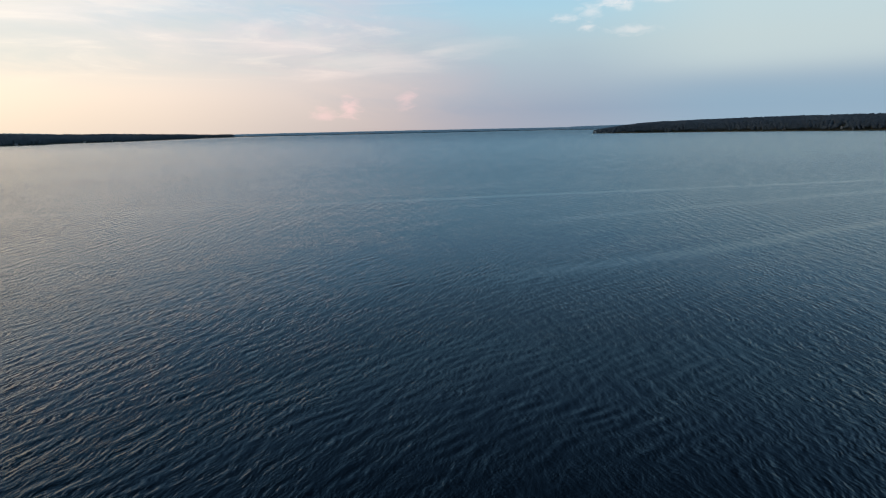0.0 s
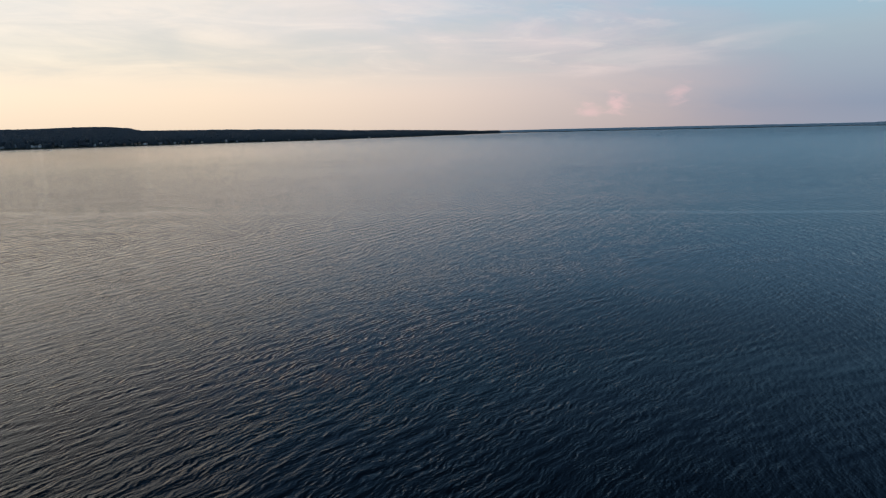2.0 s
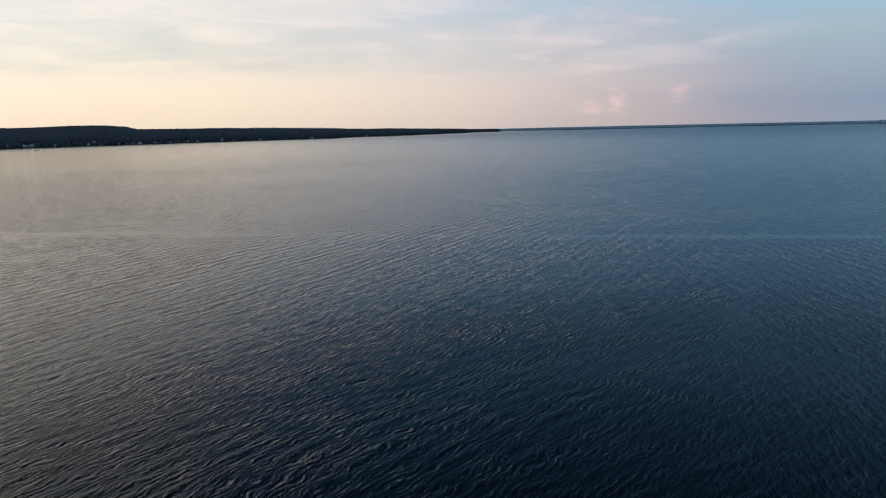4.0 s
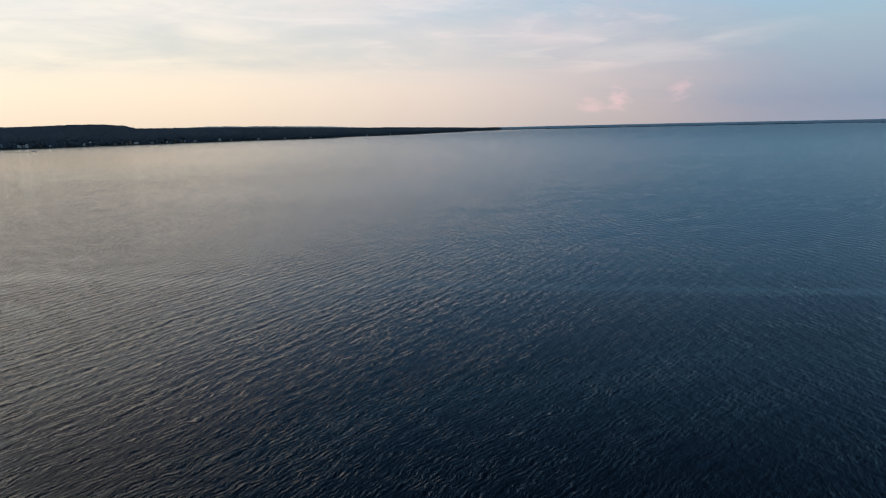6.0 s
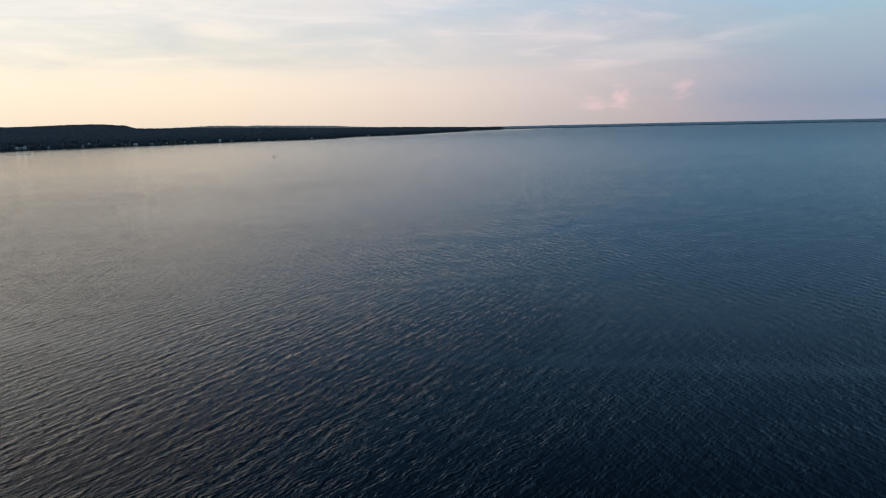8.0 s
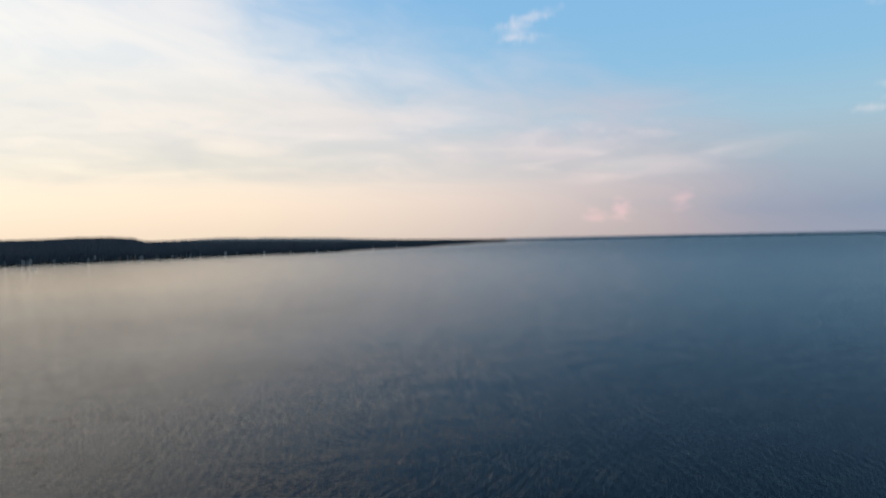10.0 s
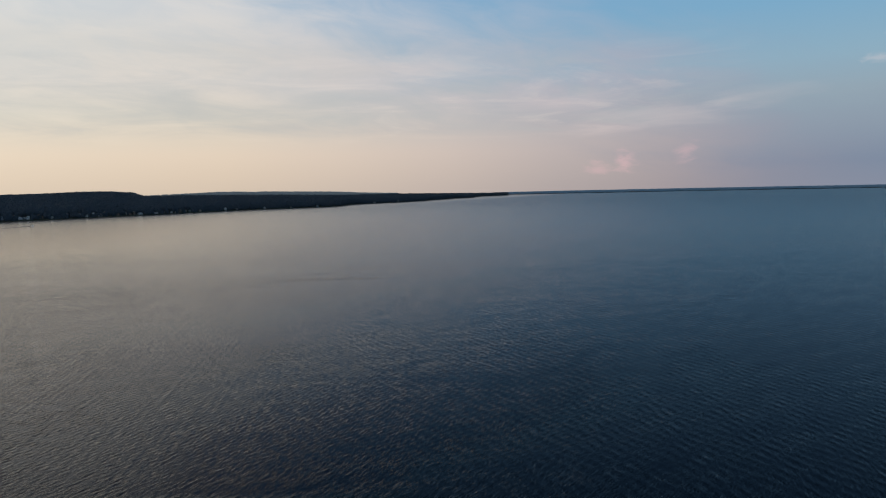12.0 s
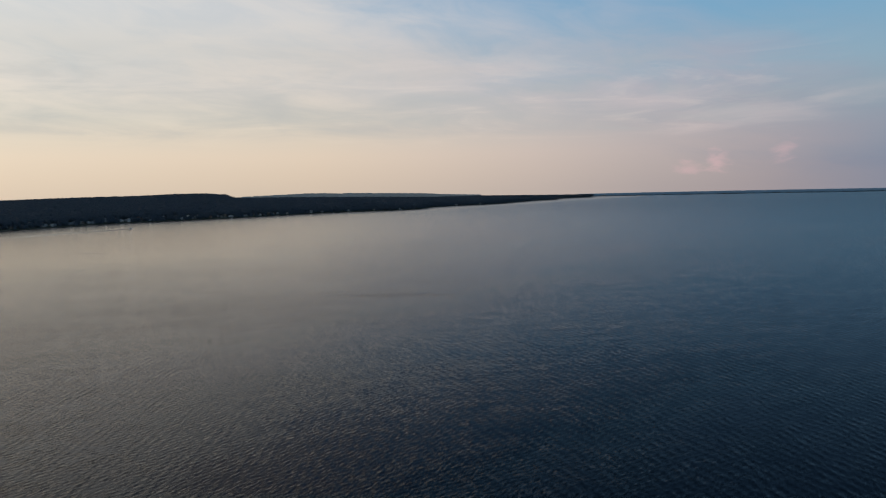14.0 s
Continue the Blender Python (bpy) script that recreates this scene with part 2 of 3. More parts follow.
def water_material():
    """Dark clear water; waves too short for the sheet tilt its surface."""
    m, n, b = material("lake_water")
    p = where(n)
    px, py = n.split(p)[:2]
    b.inputs["IOR"].default_value = 1.333
    away = n.vec("LENGTH", n.vec("SUBTRACT", p, (8, 45, 0)))
    murk = n.noise(p, 0.004, 3.0)
    n.put(b.inputs["Base Color"], n.mix(murk, (0.0015, 0.004, 0.007, 1), (0.002, 0.005, 0.009, 1)))
    b.inputs["Specular IOR Level"].default_value = 0.25
    # the western water lies in the lee of the wooded shore; the open east is rougher
    east = n.math("DIVIDE", px, n.math("ADD", n.vec("LENGTH", p), 40.0))
    breeze = n.fade(east, -0.5, 0.45)
    # gusts, and calm lanes drawn out along the wind
    gust = n.noise(n.turn(p, 8, (190, 60, 1)), 1.0, 5.0, 0.6, 0.6)
    lane = n.noise(n.turn(p, -5, (170, 10, 1)), 1.0, 3.0, 0.5, 0.4)
    meander = n.math("MULTIPLY", n.math("SUBTRACT", n.noise(p, 0.03, 3.0), 0.5), 5.0)
    calm = 0.0
    for x0, y0, slope, half, k, end in LANES:
        line = n.math("SUBTRACT", py, n.math("ADD", y0, n.math("MULTIPLY", n.math("SUBTRACT", px, x0), slope)))
        line = n.math("ABSOLUTE", n.math("ADD", line, meander))
        calm = n.math("MAXIMUM", calm, n.math("MULTIPLY", n.fade(line, half * 2.2, half * 0.2), n.fade(px, end, end + 28, 0.0, k)))
    rough = n.math("MULTIPLY", n.fade(gust, 0.3, 0.7, 0.85, 1.15), n.math("SUBTRACT", 1.0, calm))
    rough = n.math("MULTIPLY", rough, n.fade(lane, 0.55, 0.75, 1.0, 0.85))
    rough = n.math("MULTIPLY", rough, n.math("MULTIPLY_ADD", breeze, 0.2, 0.95))
    shelter = n.math("MULTIPLY", n.fade(breeze, 0.5, 0.0), n.fade(away, 150.0, 750.0, 0.0, 0.82))
    rough = n.math("MULTIPLY", rough, n.math("SUBTRACT", 1.0, shelter))
    # quiet water under the northern part of the western shore
    off_shore = n.vec("DOT_PRODUCT", n.vec("SUBTRACT", p, (-655, 1730, 0)), (0.929, -0.371, 0))
    bay = n.math("MULTIPLY", n.fade(py, 1500.0, 1900.0), n.fade(off_shore, 330.0, 190.0, 0.0, 0.95))
    rough = n.math("MULTIPLY", rough, n.math("SUBTRACT", 1.0, bay))
    # wave groups of a few metres, and longer ones
    group = n.noise(n.turn(p, 50, (2.2, 4.5, 1)), 1.0, 3.0, 0.6, 0.5)
    swell = n.noise(n.turn(p, 20, (26, 9, 1)), 1.0, 4.0, 0.65, 0.5)
    rough = n.math("MULTIPLY", rough, n.fade(group, 0.3, 0.7, 0.65, 1.35))
    rough = n.math("MULTIPLY", rough, n.fade(swell, 0.3, 0.7, 0.8, 1.2))
    # two small patches stirred up by a breeze
    for x0, y0, wx, wy, k in ((-45, 438, 34, 9, 1.5), (-395, 705, 15, 9, 3.6)):
        gx = n.math("DIVIDE", n.math("SUBTRACT", px, x0), wx)
        gy = n.math("DIVIDE", n.math("SUBTRACT", py, y0), wy)
        near = n.math("ADD", n.math("MULTIPLY", gx, gx), n.math("MULTIPLY", gy, gy))
        rough = n.math("MULTIPLY", rough, n.fade(near, 1.0, 0.2, 1.0, k))
    # the warp breaks the crests up
    warp = n.tree.nodes.new("ShaderNodeTexNoise")
    n.put(warp.inputs["Vector"], p)
    warp.inputs["Scale"].default_value, warp.inputs["Detail"].default_value = 0.55, 4.0
    q = n.vec("ADD", p, n.vec("MULTIPLY", n.vec("SUBTRACT", warp.outputs["Color"], (0.5, 0.5, 0.5)), (1.3, 1.3, 0)))
    drift = n.tree.nodes.new("ShaderNodeTexNoise")
    n.put(drift.inputs["Vector"], p)
    drift.inputs["Scale"].default_value, drift.inputs["Detail"].default_value = 0.06, 2.0
    q = n.vec("ADD", q, n.vec("MULTIPLY", n.vec("SUBTRACT", drift.outputs["Color"], (0.5, 0.5, 0.5)), (2.4, 2.4, 0)))
    rng = random.Random(5)
    tilt = wave_tilt(n, q, rng, 16, 0.12, 0.7, HEADING + 4, 25, SHORT_SLOPE)
    # longer waves out where the sheet is too coarse to carry them; further north the wind has backed
    near_on = n.math("MULTIPLY", n.fade(away, 15.0, 100.0, 0.0, LONG_SLOPE), n.fade(away, 180.0, 110.0))
    long = wave_tilt(n, q, rng, 10, 0.65, 2.4, HEADING + 3, 20, near_on)
    long = n.vec("ADD", long, wave_tilt(n, q, rng, 10, 0.65, 2.6, HEADING + 21, 20, n.fade(away, 110.0, 180.0, 0.0, LONG_SLOPE)))
    # the eastern waves are short and steep, the western ones longer
    even = n.math("MULTIPLY_ADD", breeze, -0.68, 1.2)
    long = n.vec("MULTIPLY", long, n.join(even, even, 0.0))
    tilt = n.vec("MULTIPLY", n.vec("ADD", tilt, long), n.join(rough, rough, 0.0))
    # the steep faces of the crests look south, the more so in the breeze
    lean = n.math("MULTIPLY", n.fade(away, 30.0, 260.0, 0.7, 1.0), n.math("MULTIPLY", breeze, n.fade(east, 0.05, 0.5, 0.114, 0.134)))
    lean = n.math("MULTIPLY", lean, n.math("SUBTRACT", n.fade(away, 300.0, 1500.0, 1.0, 1.25), n.math("MAXIMUM", calm, bay)))
    lean = n.math("SUBTRACT", lean, n.math("MULTIPLY", n.fade(breeze, 0.4, 0.0), n.fade(away, 50.0, 180.0, 0.0, 0.014)))
    # groups of waves a few metres long ride on it, further out
    set_of = n.noise(n.turn(q, HEADING - 110, (11.0, 4.5, 1)), 1.0, 4.0, 0.68, 0.6)
    ride = n.math("MULTIPLY", n.math("SUBTRACT", set_of, 0.5), n.fade(away, 70.0, 260.0, 0.0, 0.07))
    tilt = n.vec("ADD", tilt, n.join(0.0, n.math("ADD", lean, ride), 0.0))
    normal = n.vec("NORMALIZE", n.vec("SUBTRACT", n.tree.nodes.new("ShaderNodeNewGeometry").outputs["Normal"], tilt))
    n.put(b.inputs["Normal"], normal)
    n.put(b.inputs["Roughness"], n.fade(away, 150.0, 2500.0, 0.09, 0.22))
    return m


def leaf_material(name, dark, light):
    m, n, b = material(name)
    p = where(n)
    geo = n.tree.nodes.new("ShaderNodeNewGeometry")
    patch = n.noise(p, 0.012, 3.0)
    tree = geo.outputs["Random Per Island"]
    c = n.mix(n.math("MULTIPLY", n.math("ADD", patch, tree), 0.5), dark, light)
    n.put(b.inputs["Base Color"], n.mix(n.fade(n.noise(p, 0.6, 4.0), 0.3, 0.7, 0.0, 0.4), c, dark))
    b.inputs["Roughness"].default_value = 0.75
    b.inputs["Specular IOR Level"].default_value = 0.2
    bump(n, b, n.noise(p, 0.9, 4.0, 0.6), 0.4, 0.6)
    return m


def ground_material(name, soil, litter, sand):
    m, n, b = material(name)
    p = where(n)
    z = n.split(p)[2]
    c = n.mix(n.noise(p, 0.15, 4.0), soil, litter)
    shore = n.fade(n.math("ADD", z, n.math("MULTIPLY", n.noise(p, 0.1, 3.0), 0.8)), 0.9, 0.4)
    n.put(b.inputs["Base Color"], n.mix(shore, c, n.mix(n.noise(p, 0.5, 5.0), sand, soil)))
    b.inputs["Roughness"].default_value = 0.95
    bump(n, b, n.noise(p, 0.8, 5.0), 0.5, 0.3)
    return m


def plain_material(name, colour, rough=0.6, metal=0.0, grain=3.0, wear=0.25):
    m, n, b = material(name)
    tcx = n.tree.nodes.new("ShaderNodeTexCoord").outputs["Object"]
    f = n.noise(tcx, grain, 5.0, 0.6)
    darker = tuple(v * (1 - wear) for v in colour[:3]) + (1,)
    n.put(b.inputs["Base Color"], n.mix(n.fade(f, 0.3, 0.7), colour, darker))
    n.put(b.inputs["Roughness"], n.fade(f, 0.2, 0.8, rough, min(1.0, rough + 0.15)))
    b.inputs["Metallic"].default_value = metal
    bump(n, b, f, 0.2, 0.02)
    return m


def siding_material(name, colour):
    """Painted boards: fine level joints and weathering."""
    m, n, b = material(name)
    tcx = n.tree.nodes.new("ShaderNodeTexCoord").outputs["Object"]
    z = n.split(tcx)[2]
    board = n.math("FRACT", n.math("MULTIPLY", z, 5.0))
    f = n.noise(tcx, 1.5, 5.0)
    n.put(b.inputs["Base Color"], n.mix(n.fade(f, 0.3, 0.75, 0.0, 0.3), colour, tuple(v * 0.6 for v in colour[:3]) + (1,)))
    b.inputs["Roughness"].default_value = 0.7
    bump(n, b, board, 0.4, 0.02)
    return m


WATER = water_material()
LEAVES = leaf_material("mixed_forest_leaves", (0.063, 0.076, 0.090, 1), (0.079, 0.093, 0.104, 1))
# the same leaves for the east, with shade and haze painted into the colour
LEAVES_SHADED = leaf_material("shaded_forest_leaves", (0.050, 0.068, 0.088, 1), (0.064, 0.084, 0.106, 1))
# paler and bluer than the near leaves: distance haze in the base colour
LEAVES_FAR = leaf_material("distant_leaves_haze_glow", (0.085, 0.118, 0.142, 1), (0.105, 0.136, 0.155, 1))
# the farthest hills are the backdrop: evening haze put in as leaf glow
LEAVES_RIDGE = leaf_material("ridge_leaves_haze_glow", (0.085, 0.10, 0.10, 1), (0.105, 0.12, 0.115, 1))
for mat, haze_glow in ((LEAVES_FAR, (0.022, 0.046, 0.075, 1)), (LEAVES_RIDGE, (0.045, 0.058, 0.068, 1))):
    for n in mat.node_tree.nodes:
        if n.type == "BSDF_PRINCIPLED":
            n.inputs["Emission Color"].default_value, n.inputs["Emission Strength"].default_value = haze_glow, 1.0
BARK = plain_material("bark", (0.09, 0.07, 0.05, 1), 0.9)
GROUND = ground_material("forest_ground", (0.05, 0.045, 0.03, 1), (0.05, 0.06, 0.025, 1), (0.46, 0.42, 0.35, 1))
PAINTS = [siding_material("white_siding", (0.72, 0.72, 0.71, 1)), siding_material("grey_siding", (0.40, 0.42, 0.45, 1)),
          siding_material("cream_siding", (0.52, 0.49, 0.42, 1)), siding_material("brown_siding", (0.22, 0.15, 0.10, 1))]
ROOFS = [plain_material("grey_shingle", (0.16, 0.16, 0.17, 1), 0.9), plain_material("brown_shingle", (0.14, 0.10, 0.08, 1), 0.9),
         plain_material("light_metal_roof", (0.30, 0.31, 0.33, 1), 0.5)]
GLASS = plain_material("window_glass", (0.03, 0.04, 0.05, 1), 0.08, 0.0, 1.0, 0.1)
TRIM = plain_material("white_trim", (0.75, 0.75, 0.73, 1), 0.6)
BRICK = plain_material("chimney_brick", (0.28, 0.14, 0.10, 1), 0.9)
PLANK = plain_material("weathered_plank", (0.30, 0.27, 0.23, 1), 0.85)
HULL = plain_material("white_gelcoat", (0.78, 0.78, 0.76, 1), 0.3)
DARK = plain_material("dark_rubber", (0.02, 0.02, 0.022, 1), 0.6)
RED = plain_material("faded_red_paint", (0.16, 0.03, 0.025, 1), 0.5)


# ---- meshes ----
def build(name, verts, faces, mat, smooth=False):
    """A mesh object from arrays; faces is one array with a row a face."""
    verts, faces = np.asarray(verts, np.float32), np.asarray(faces, np.int32)
    me = bpy.data.meshes.new(name)
    me.vertices.add(len(verts))
    me.vertices.foreach_set("co", verts.ravel())
    k = faces.shape[1]
    me.loops.add(faces.size)
    me.loops.foreach_set("vertex_index", faces.ravel())
    me.polygons.add(len(faces))
    me.polygons.foreach_set("loop_start", np.arange(0, faces.size, k, dtype=np.int32))
    me.polygons.foreach_set("loop_total", np.full(len(faces), k, np.int32))
    me.polygons.foreach_set("use_smooth", np.full(len(faces), smooth))
    me.materials.append(mat)
    me.update(calc_edges=True)
    return new(name, me)


def grid_faces(rows, cols):
    i = np.arange((rows - 1) * (cols - 1))
    a = i // (cols - 1) * cols + i % (cols - 1)
    return np.column_stack([a, a + 1, a + cols + 1, a + cols])


def part(name, bm, mat, parent, label=""):
    me = bpy.data.meshes.new(name)
    bmesh.ops.recalc_face_normals(bm, faces=bm.faces)
    bm.to_mesh(me)
    bm.free()
    me.materials.append(mat)
    ob = new(name, me)
    ob.parent = parent
    return tagged(ob, label)


def box(bm, x0, y0, z0, x1, y1, z1):
    vs = [bm.verts.new((x, y, z)) for z in (z0, z1) for x, y in ((x0, y0), (x1, y0), (x1, y1), (x0, y1))]
    for f in ((0, 3, 2, 1), (4, 5, 6, 7), (0, 1, 5, 4), (1, 2, 6, 5), (2, 3, 7, 6), (3, 0, 4, 7)):
        bm.faces.new([vs[i] for i in f])
    return bm


def prism(bm, outline, axis_lo, axis_hi):
    """Outline in (x, z), drawn out along y."""
    a = [bm.verts.new((x, axis_lo, z)) for x, z in outline]
    b = [bm.verts.new((x, axis_hi, z)) for x, z in outline]
    bm.faces.new(a)
    bm.faces.new(b[::-1])
    for i in range(len(a)):
        j = (i + 1) % len(a)
        bm.faces.new((a[i], b[i], b[j], a[j]))
    return bm


def tube(bm, p, q, r0, r1, sides=8):
    p, q = Vector(p), Vector(q)
    m = (q - p).to_track_quat("Z", "Y").to_matrix()
    rings = [[bm.verts.new(c + m @ Vector((r * math.cos(2 * math.pi * i / sides), r * math.sin(2 * math.pi * i / sides), 0))) for i in range(sides)] for c, r in ((p, r0), (q, r1))]
    bm.faces.new(rings[0][::-1])
    bm.faces.new(rings[1])
    for i in range(sides):
        j = (i + 1) % sides
        bm.faces.new((rings[0][i], rings[0][j], rings[1][j], rings[1][i]))
    return bm


# ---- the lake: one sheet, with real waves where the camera passes ----
def wave_height(x, y, spacing):
    """A sum of wind waves; those too short for the sheet's spacing die out."""
    rng = np.random.default_rng(7)
    wx = 0.45 * np.sin(x * 0.5 + 1.3 * np.sin(y * 0.33)) + 0.8 * np.sin(y * 0.13 + x * 0.07)
    wy = 0.45 * np.sin(y * 0.43 + 1.1 * np.sin(x * 0.31)) + 0.8 * np.sin(x * 0.11 - y * 0.09)
    wx += 0.7 * np.sin(x * 0.061 + 1.9 * np.sin(y * 0.047)) + 0.25 * np.sin(y * 0.19 - x * 0.12)
    wy += 0.7 * np.sin(y * 0.057 + 1.6 * np.sin(x * 0.052)) + 0.25 * np.sin(x * 0.17 + y * 0.14)
    x, y = x + wx, y + wy
    z = np.zeros_like(x)
    count = 24
    for i in range(count):
        length = 0.55 * 3.4 ** (i / (count - 1))
        turn = radians(HEADING + rng.normal(0, 17))
        k = 2 * math.pi / length
        phase = k * (x * math.cos(turn) + y * math.sin(turn)) + rng.uniform(0, 2 * math.pi)
        fit = np.clip((length / spacing - 2.4) / 1.4, 0, 1)
        s = 0.5 + 0.5 * np.sin(phase)
        z += 0.018 / k * fit * (2 * s ** 1.6 - 0.85)
    gust = 0.8 + 0.2 * np.sin(x * 0.031 + 1.7 * np.sin(y * 0.013)) * np.sin(y * 0.043 + 1.2 * np.sin(x * 0.017))
    return z * gust


def water_sheet():
    r = [0.5, 20, 36, 42, 46]
    while r[-1] < 260:
        r.append(r[-1] + max(0.2, 0.0032 * r[-1]))
    while r[-1] < 5400:
        r.append(r[-1] * 1.024)
    r = np.array(r)
    fan = np.radians(np.linspace(-48, 57, 720))
    rest = np.radians(np.linspace(57, 312, 60)[1:])
    t = np.concatenate([fan, rest])
    rr, tt = np.meshgrid(r, t, indexing="ij")
    x, y = 2 + rr * np.sin(tt), -38 + rr * np.cos(tt)
    dr = np.gradient(r)[:, None] * np.ones_like(tt)
    dt = rr * np.gradient(t)[None, :]
    z = wave_height(x, y, np.maximum(dr, dt))
    return build("water", np.column_stack([x.ravel(), y.ravel(), z.ravel()]), grid_faces(len(r), len(t)), WATER, True)


tagged(water_sheet(), "dark rippled lake water reflecting the evening sky", "lake", kind="structure")


# ---- land: shoreline, ridge and height by bearing from the origin ----
def table(rows):
    a = np.array(rows, float)
    return a[:, 0], a[:, 1:]


def bearing(x, y):
    return math.degrees(math.atan2(x, y))


WEST_SHORE = [(-900, 1180), (-888, 1260), (-878, 1330), (-862, 1380), (-842, 1432), (-812, 1488), (-768, 1555), (-733, 1615), (-694, 1665),
              (-655, 1730), (-626, 1830), (-573, 1910), (-520, 2000), (-455, 2050), (-385, 2105), (-322, 2205), (-318, 2400), (-272, 2540),
              (-181, 2650), (-86, 2890), (-22, 3180), (29, 3400), (135, 3590), (150, 3900), (240, 4110), (372, 4300)]
west_shore = [(-80, 1460), (-65, 1400), (-50, 1430), (-42, 1470)] + [(bearing(x, y), math.hypot(x, y)) for x, y in WEST_SHORE]
# bearing, distance and height of the tree tops on the skyline
WEST_RIDGE = [(-80, 3000, 45), (-60, 3000, 48), (-42, 3050, 53), (-38, 3100, 56), (-34, 3200, 61), (-30, 3220, 63), (-27.2, 3220, 68), (-25.2, 3220, 67.5),
              (-23.9, 3220, 61), (-23.2, 2950, 49), (-22.4, 2800, 45), (-19, 2850, 44.5), (-15, 2800, 41), (-12.5, 2780, 38.5), (-8.2, 2900, 32.5),
              (-3.7, 3300, 31), (1, 3750, 25), (2.6, 4150, 21), (4.9, 4450, 18.5)]
EAST_SHORE = [(33.9, 1760), (34.6, 1735), (36, 1700), (39, 1670), (44, 1600), (48, 1500), (52, 1410), (55, 1370), (62, 1300), (75, 1250)]
EAST_RIDGE = [(33.9, 1800, 7), (34.8, 1850, 12), (35.6, 1900, 15), (36.4, 1950, 19), (37.5, 2000, 24), (38.9, 2000, 27), (42.3, 1950, 30), (44.3, 1900, 31), (48, 1800, 32), (52, 1700, 32), (55, 1680, 31.5), (62, 1600, 32), (75, 1600, 32)]
BACK_RIDGE = [(-26, 4450, 34), (-22.5, 4450, 50), (-21, 4450, 54), (-18, 4450, 62), (-16.2, 4450, 61), (-15.5, 4450, 57), (-14.4, 4450, 58.5), (-11, 4450, 52), (-9, 4450, 48), (-7, 4450, 39), (-4, 4450, 30)]
ISLE_SHORE = [(31.5, 4290), (33, 4260), (36, 4230), (40, 4200), (44, 4200)]
ISLE_RIDGE = [(31.5, 4330, 15), (32.3, 4400, 21), (34, 4450, 24), (36, 4450, 25), (40, 4450, 24), (44, 4450, 24)]
NORTH_SHORE = [(4.0, 4775), (60, 4775), (280, 4775)]
NORTH_RIDGE = [(4.0, 4850, 18), (8, 4850, 19), (18, 4850, 19.5), (30, 4850, 18), (60, 4850, 18), (280, 4850, 18)]
BACK_SHORE = [(-26, 4000), (-4, 4000)]


def land(name, label, shore, ridge, step, tree, mat=GROUND, rows=22):
    """The ground under a wood; it rises from the water's edge to the ridge and falls away behind it."""
    sa, sd = table(shore)
    ra, rv = table(ridge)
    t = np.arange(max(sa[0], ra[0]), min(sa[-1], ra[-1]) + step * 0.5, step)
    ds = np.interp(t, sa, sd[:, 0])
    dr, zr = np.interp(t, ra, rv[:, 0]), np.interp(t, ra, rv[:, 1])
    dr = np.maximum(dr, ds + 25)
    u = np.concatenate([[-0.03, 0.0], np.linspace(0, 1, rows)[1:] ** 1.6, [1.15, 1.4]])
    d = ds[None] + u[:, None] * (dr - ds)[None]
    d[0] = ds - 4
    z = ground_z(u[:, None], zr[None], tree)
    z[0] = -1.0
    x, y = d * np.sin(np.radians(t)), d * np.cos(np.radians(t))
    z = z + np.where((u > 0.1)[:, None], 1.2 * np.sin(x * 0.011) * np.sin(y * 0.013), 0)
    ob = build(name, np.column_stack([x.ravel(), y.ravel(), z.ravel()]), grid_faces(len(u), len(t)), mat, True)
    return tagged(ob, label, "land", kind="structure")


def ground_z(u, top, tree):
    rise = np.clip(u, 0, 1) ** 0.85
    fall = np.clip((u - 1) / 0.4, 0, 1)
    low = np.minimum(1.0, np.maximum(top - tree, 0.8))
    return low + (np.maximum(top - tree, 1.0) - low) * rise * (1 - 0.5 * fall)


land("land_west", "wooded western shore with a long low hill", west_shore, WEST_RIDGE, 0.12, 15)
land("land_back", "distant wooded ridge beyond the western shore", BACK_SHORE, BACK_RIDGE, 0.3, 15, rows=8)
land("land_east", "wooded eastern point above the water", EAST_SHORE, EAST_RIDGE, 0.15, 16)
land("land_isle", "low wooded far point", ISLE_SHORE, ISLE_RIDGE, 0.25, 13, rows=8)
land("land_north", "far low wooded shore along the horizon", NORTH_SHORE, NORTH_RIDGE, 0.5, 14, rows=6)
# ---- woods ----
def ball(level):
    bm = bmesh.new()
    bmesh.ops.create_icosphere(bm, subdivisions=level, radius=1.0)
    v = np.array([w.co[:] for w in bm.verts])
    f = np.array([[w.index for w in q.verts] for q in bm.faces])
    bm.free()
    return v, f


def clump(n):
    """A broad crown: n uneven boughs of leaves round a middle one."""
    v, f = ball(1)
    spots = [(0.05, -0.05, 0.28, 0.72), (0.48, 0.12, -0.22, 0.58), (-0.42, 0.3, -0.12, 0.56), (-0.06, -0.5, -0.34, 0.6), (0.1, 0.5, -0.45, 0.5)][:n]
    verts = np.concatenate([v * r + np.array((x, y, z)) for x, y, z, r in spots])
    return verts, np.concatenate([f + len(v) * i for i in range(len(spots))])


def spire(sides=7):
    """A conifer: three stacked skirts."""
    v, f = [], []
    for z0, z1, r in ((-1.0, 0.1, 1.0), (-0.35, 0.6, 0.72), (0.2, 1.0, 0.45)):
        b = len(v)
        v += [(r * math.cos(2 * math.pi * i / sides), r * math.sin(2 * math.pi * i / sides), z0) for i in range(sides)] + [(0, 0, z1)]
        f += [(b + i, b + (i + 1) % sides, b + sides) for i in range(sides)]
    return np.array(v), np.array(f)


